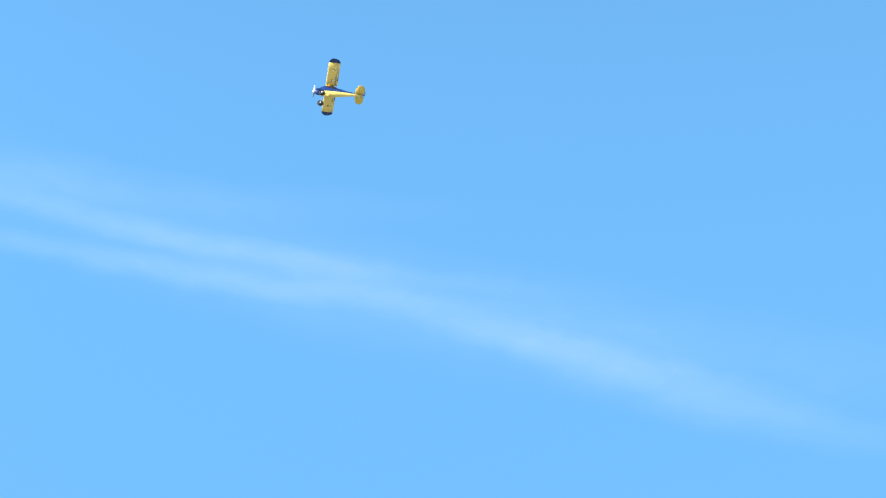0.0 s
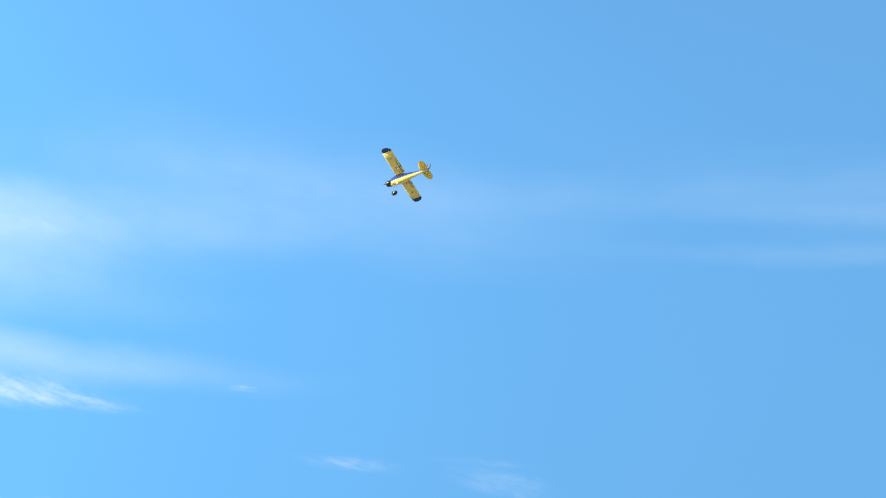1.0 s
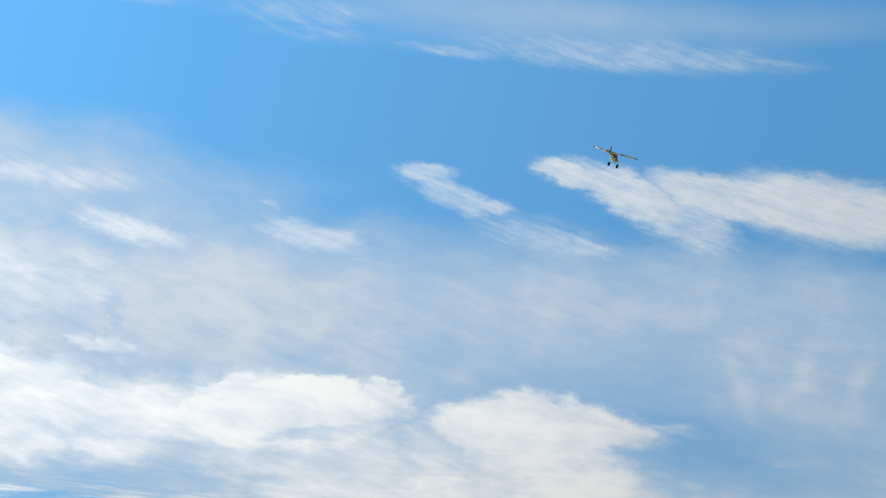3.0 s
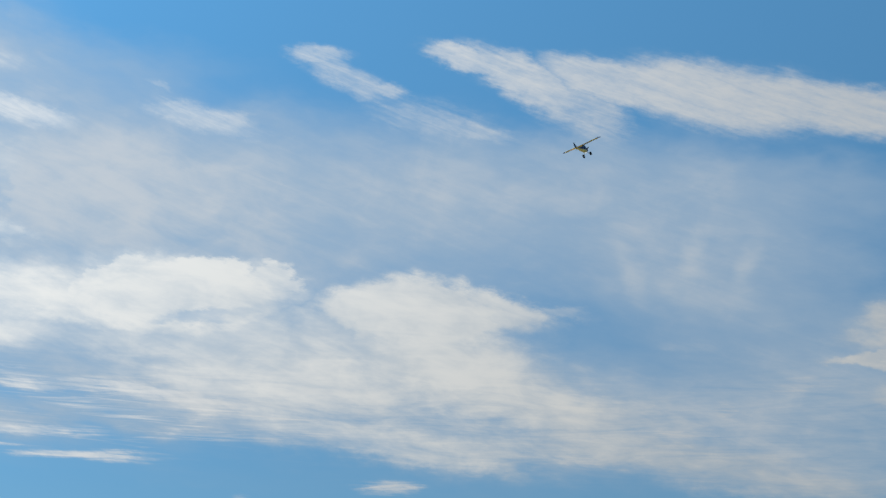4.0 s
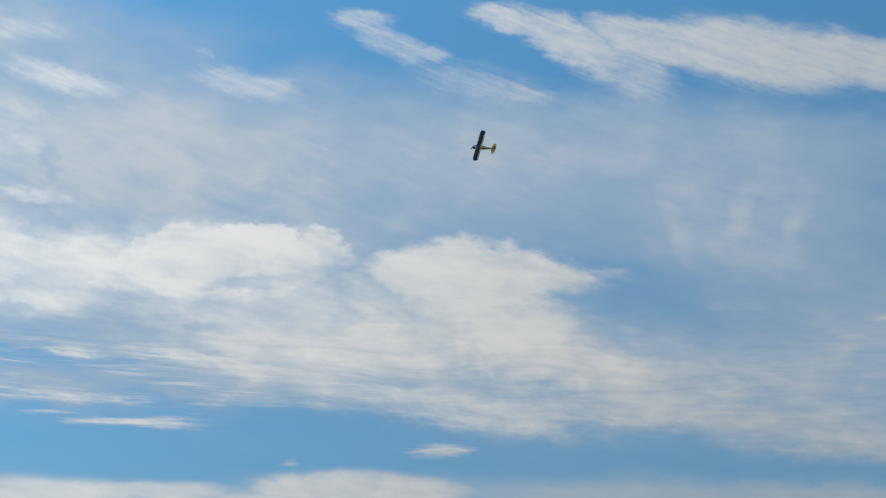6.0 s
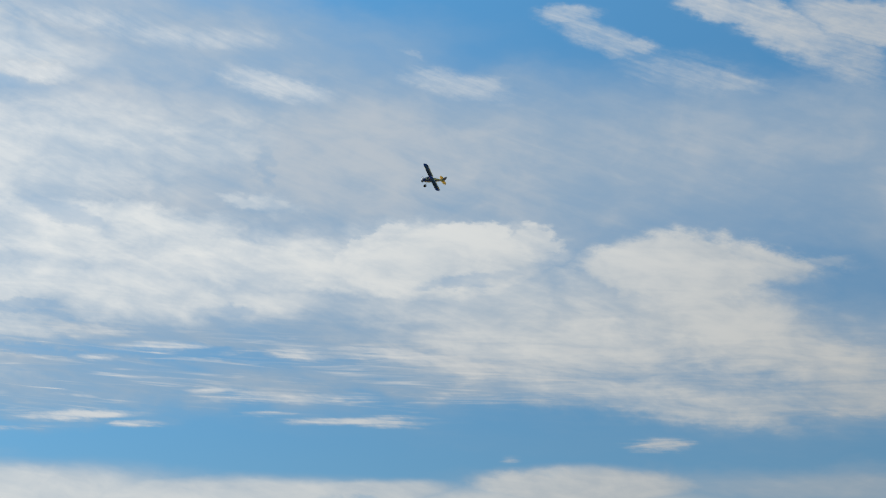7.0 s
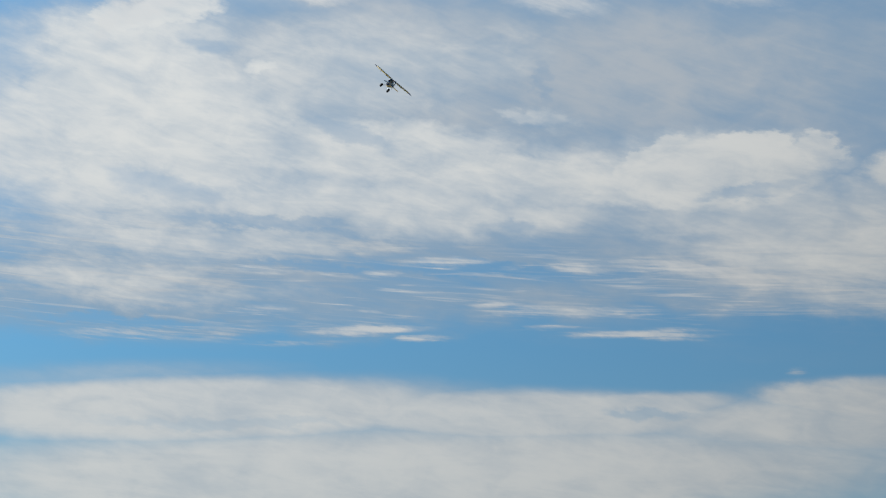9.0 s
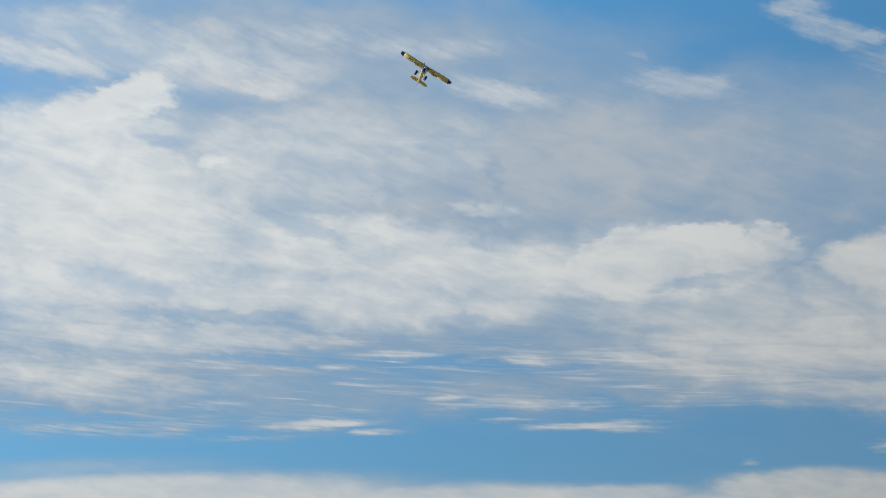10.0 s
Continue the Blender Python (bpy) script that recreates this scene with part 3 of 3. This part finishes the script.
def model_airplane():
    plane = tagged(new("model_airplane"), "yellow foam radio-controlled airplane with navy wing tips, flying", "model airplane")

    body = loft([rounded(0.20, 0.100, -0.105, 0.030), rounded(0.17, 0.108, -0.110, 0.050), rounded(0.12, 0.112, -0.112, 0.095), rounded(0.085, 0.112, -0.112, 0.112),
                 rounded(-0.06, 0.110, -0.108, 0.112), rounded(-0.13, 0.100, -0.095, 0.098), rounded(-0.25, 0.078, -0.066, 0.078), rounded(-0.42, 0.050, -0.028, 0.058), rounded(-0.60, 0.024, 0.004, 0.042)])
    fuselage = part("fuselage", body, YELLOW, plane)
    cowl = part("cowl", loft([rounded(0.203, 0.106, -0.109, 0.034), rounded(0.245, 0.106, -0.105, 0.030, power=2.6), rounded(0.285, 0.094, -0.096, 0.018, power=2.3), rounded(0.300, 0.070, -0.080, 0.002, power=2.1)]), NAVY, plane, "navy blue engine cowl")
    part("air_intake", box((0.300, 0.0, -0.076), (0.012, 0.045, 0.014), 0.003), DARK, cowl)
    for side in (1, -1):
        # painted sweep on the side: tall at the cabin, thin at the tail
        rings = []
        for x, half, low, high in ((0.202, 0.0515, -0.055, 0.028), (0.12, 0.0575, -0.045, 0.085), (0.0, 0.0575, -0.035, 0.085), (-0.13, 0.0515, -0.020, 0.070), (-0.25, 0.0405, -0.004, 0.050), (-0.42, 0.0265, 0.012, 0.036), (-0.56, 0.0165, 0.020, 0.028)):
            rings.append([(x, side * (half - 0.004), low), (x, side * (half + 0.0015), low), (x, side * (half + 0.0015), high), (x, side * (half - 0.004), high)])
        part("side_stripe", loft(rings), NAVY, fuselage, "navy blue side stripe", smooth=False)
        glass = [[(x, side * 0.056, low), (x, side * 0.0612, low), (x, side * 0.0612, high), (x, side * 0.056, high)] for x, low, high in ((0.085, 0.040, 0.092), (0.02, 0.036, 0.098), (-0.09, 0.040, 0.086))]
        part("side_window", loft(glass), WINDOW, fuselage, "dark tinted side window", smooth=False)
    part("windscreen", loft([[(0.176, -0.044, 0.054), (0.176, 0.044, 0.054), (0.181, 0.044, 0.058), (0.181, -0.044, 0.058)], [(0.118, -0.046, 0.106), (0.118, 0.046, 0.106), (0.123, 0.046, 0.110), (0.123, -0.046, 0.110)]]), WINDOW, fuselage, "dark raked windscreen", smooth=False)
    part("belly_hatch", box((0.03, 0, -0.1135), (0.11, 0.062, 0.006), 0.002), YELLOW, fuselage)
    part("belly_mark", box((0.075, 0.0, -0.1175), (0.018, 0.016, 0.006), 0.002), DARK, fuselage, "small dark square opening")
    part("belly_mark", box((-0.045, 0.0, -0.1105), (0.012, 0.012, 0.008), 0.002), DARK, fuselage)

    # wing: two panels, each with a rounded navy tip, an aileron and a flap
    for side, word in ((1, "left"), (-1, "right")):
        def at(y):
            return WING_Z + 0.020 * abs(y)
        panel = part("wing_panel", loft([airfoil(side * y, CHORD_FRONT, CHORD_REAR, at(y), 0.115, 0.0, 0.76) for y in (0.0, 0.15, 0.30, 0.45, PANEL)]), YELLOW, plane)
        tips = []
        for k in range(8):
            s = k / 7 * 0.985
            y = PANEL + 0.098 * s
            f = math.sqrt(1 - s * s)
            mid = 0.02 + 0.010 * s
            tips.append(airfoil(side * y, mid + (CHORD_FRONT - mid) * f, mid + (CHORD_REAR - mid) * f, at(y), 0.115 * (0.55 + 0.45 * f)))
        part("wing_tip", loft(tips), NAVY, panel, "navy blue rounded wing tip")
        def upper(y, share, lift):
            over = airfoil(side * y, CHORD_FRONT, CHORD_REAR, at(y) + lift, 0.115, 0.0, share, 9)[:10]
            return over + [(x, yy, z - 0.003) for x, yy, z in reversed(over)]
        part("upper_skin", loft([upper(y, 0.755, 0.0035) for y in (0.0, 0.15, 0.30, 0.45, PANEL - 0.001)]), NAVY, panel, "dark navy covering on the wing's upper side")
        part("upper_panel", loft([upper(y, 0.60, 0.0065) for y in (0.07, 0.30, 0.56)]), BROWN, panel, "dark brown panel on the wing's upper side")
        part("aileron", loft([airfoil(side * y, CHORD_FRONT, CHORD_REAR, at(y), 0.115, 0.775, 1.0, 4) for y in (0.34, 0.47, PANEL - 0.002)]), YELLOW, panel)
        part("flap", loft([airfoil(side * y, CHORD_FRONT, CHORD_REAR, at(y), 0.115, 0.775, 1.0, 4) for y in (0.062, 0.20, 0.336)]), YELLOW, panel)
        part("flap_hinge", box((-0.058, side * 0.20, at(0.2) - 0.004), (0.006, 0.26, 0.012)), NAVY, panel, "dark flap hinge line")
        part("trailing_edge_tab", box((CHORD_REAR + 0.006, side * 0.235, at(0.235) - 0.0055), (0.014, 0.085, 0.005), 0.001), NAVY, panel, "dark trailing edge marking")
        for y in (0.20, 0.44):
            servo = part("servo_cover", box((0.01, side * y, at(y) - 0.0145), (0.030, 0.020, 0.012), 0.003), DARK, panel, "small dark servo cover")
            part("control_rod", tube([(0.0, side * y, at(y) - 0.022), (-0.065, side * y, at(y) - 0.016)], 0.0012, 6), STEEL, servo)

    # tail
    for side in (1, -1):
        lead = [(-0.452, side * 0.010), (-0.458, side * 0.08), (-0.468, side * 0.14), (-0.488, side * 0.19), (-0.515, side * 0.222), (-0.548, side * 0.236), (-0.548, side * 0.12), (-0.548, side * 0.010)]
        flip = lead if side == 1 else lead[::-1]
        part("tailplane", move(plate(flip, 2, 0.009), (0, 0, 0.030)), THIN_YELLOW, plane)
        rear = [(-0.5495, side * 0.014), (-0.5495, side * 0.12), (-0.5495, side * 0.235), (-0.585, side * 0.224), (-0.612, side * 0.19), (-0.625, side * 0.14), (-0.622, side * 0.08), (-0.600, side * 0.030), (-0.585, side * 0.014)]
        flip = rear if side == 1 else rear[::-1]
        elevator = part("elevator", move(plate(flip, 2, 0.008), (0, 0, 0.030)), THIN_YELLOW, plane)
    part("control_horn", box((-0.565, -0.03, 0.016), (0.014, 0.004, 0.022), 0.001), DARK, elevator)
    part("fin", plate([(-0.440, 0.045), (-0.480, 0.075), (-0.525, 0.150), (-0.552, 0.200), (-0.566, 0.205), (-0.572, 0.120), (-0.572, 0.040)], 1, 0.009), GREY_BLUE, plane, "grey-blue painted tail fin")
    rudder = part("rudder", plate([(-0.576, 0.002), (-0.576, 0.110), (-0.572, 0.206), (-0.590, 0.222), (-0.622, 0.205), (-0.646, 0.160), (-0.655, 0.100), (-0.645, 0.045), (-0.615, 0.000)], 1, 0.008), GREY_BLUE, plane, "grey-blue painted rudder")
    part("control_horn", box((-0.590, 0.012, 0.030), (0.014, 0.022, 0.004), 0.001), DARK, rudder)
    tail_gear = part("tail_wire", tube([(-0.575, 0, 0.008), (-0.590, 0, -0.010), (-0.612, 0, -0.026)], 0.0022, 6), STEEL, plane)
    part("tail_wheel", spun([(-0.006, 0.006), (-0.005, 0.014), (0.005, 0.014), (0.006, 0.006)], (-0.612, 0, -0.030), (0, 1, 0), 14), BLACK, tail_gear)

    # undercarriage with fat wheels
    for side in (1, -1):
        leg = part("landing_gear_leg", tube([(0.150, side * 0.035, -0.105), (0.158, side * 0.075, -0.150), (0.167, side * 0.100, -0.196), (0.168, side * 0.148, -0.206)], 0.0038), STEEL, plane)
        part("strut_wire", tube([(0.085, side * 0.035, -0.108), (0.160, side * 0.097, -0.194)], 0.0024, 6), STEEL, leg)
        r, w = 0.060, 0.027
        profile = [(-w * 0.75, 0.020), (-w, 0.034), (-w * 0.92, 0.050), (-w * 0.5, r - 0.001), (0, r), (w * 0.5, r - 0.001), (w * 0.92, 0.050), (w, 0.034), (w * 0.75, 0.020)]
        wheel = part("wheel", spun(profile, (0.168, side * 0.127, -0.207), (0, 1, 0)), BLACK, plane, "fat black balloon tyre")
        part("wheel_hub", spun([(-w * 0.95, 0.006), (-w * 0.78, 0.014), (w * 0.78, 0.014), (w * 0.95, 0.006)], (0.168, side * 0.127, -0.207), (0, 1, 0)), WHITE, wheel, "white plastic wheel hub")

    # airscrew
    airscrew = part("propeller", airscrew_blades(), PALE, plane, "pale grey two-bladed propeller")
    part("spinner", spun([(-0.012, 0.026), (0.0, 0.027), (0.012, 0.023), (0.024, 0.013), (0.030, 0.002)], (0, 0, 0), (1, 0, 0), 18), WHITE, airscrew, "white spinner")
    return plane, airscrew


def move(bm, by):
    for v in bm.verts:
        v.co += Vector(by)
    return bm


def airscrew_blades():
    rings = []
    for k in range(-10, 11):
        s = k / 10
        y = 0.128 * s
        wide = 0.012 + 0.012 * math.sin(math.pi * min(abs(s), 0.98)) if abs(s) < 0.99 else 0.006
        pitch = radians(65 - 45 * abs(s)) * (1 if s >= 0 else -1)
        c, n = math.cos(pitch), math.sin(pitch)
        ring = []
        for a, b in ((1, 0), (0.5, 1), (-0.5, 1), (-1, 0), (-0.5, -1), (0.5, -1)):
            u, v = a * wide, b * 0.0022
            ring.append((u * n + v * c, y, u * c - v * n))
        rings.append(ring)
    return loft(rings)


plane, airscrew = model_airplane()


# ---- what moves ----
def motions():
    walk(plane, [
        (0, pose(12.64, 24.13, 20.93, 14.2, -8.6, 160.9)),
        (0.5, pose(5.86, 25.91, 21.31, 19.9, -4.1, 157.3)),
        (1.0, pose(-0.23, 28.28, 21.37, 20.7, -2.6, 151.4)),
        (1.5, pose(-5.78, 31.97, 22.35, 18.1, -13.1, 134.4)),
        (2.0, pose(-10.25, 35.82, 23.25, 24.7, -12.8, 124.6)),
        (2.5, pose(-12.84, 38.52, 22.83, 29.3, -10.1, 110.8)),
        (2.7, pose(-13.84, 40.74, 23.11, 28.7, -13.1, 104.1)),
        (3.8, pose(-14.17, 49.35, 22.44, -5.0, -16.5, 81.1)),
        (4.0, pose(-14.03, 51.39, 22.71, -13.9, -19.0, 82.0)),
        (4.5, pose(-13.92, 55.76, 23.60, -32.6, -28.1, 91.2)),
        (4.7, pose(-14.54, 57.95, 24.41, -42.1, -31.5, 100.5)),
        (5.0, pose(-14.99, 59.02, 24.75, -55.8, -35.8, 122.2)),
        (5.2, pose(-16.27, 60.76, 25.54, -65.3, -37.3, 135.6)),
        (6.3, pose(-24.46, 58.23, 24.88, -74.8, -2.2, -156.3)),
        (6.5, pose(-26.15, 57.14, 24.46, -74.8, 1.6, -148.2)),
        (7.0, pose(-29.72, 53.01, 22.77, -61.1, 7.2, -117.6)),
        (7.5, pose(-32.67, 49.96, 21.99, -51.3, 10.0, -95.8)),
        (8.0, pose(-33.85, 45.93, 20.81, -42.8, 11.5, -82.4)),
        (8.5, pose(-34.01, 42.36, 19.94, -47.2, 7.7, -70.3)),
        (9.0, pose(-30.92, 36.77, 18.33, -39.8, 7.3, -55.3)),
        (9.5, pose(-27.83, 33.73, 17.94, -32.4, 0.8, -44.8)),
        (10.0, pose(-23.58, 30.83, 17.81, -28.6, -4.0, -40.1)),
    ])
    # the airscrew turns through the whole flight
    walk(airscrew, [(k / FPS, pose(0.310, 0, -0.040, 15 + 76 * k)) for k in range(301)])


motions()
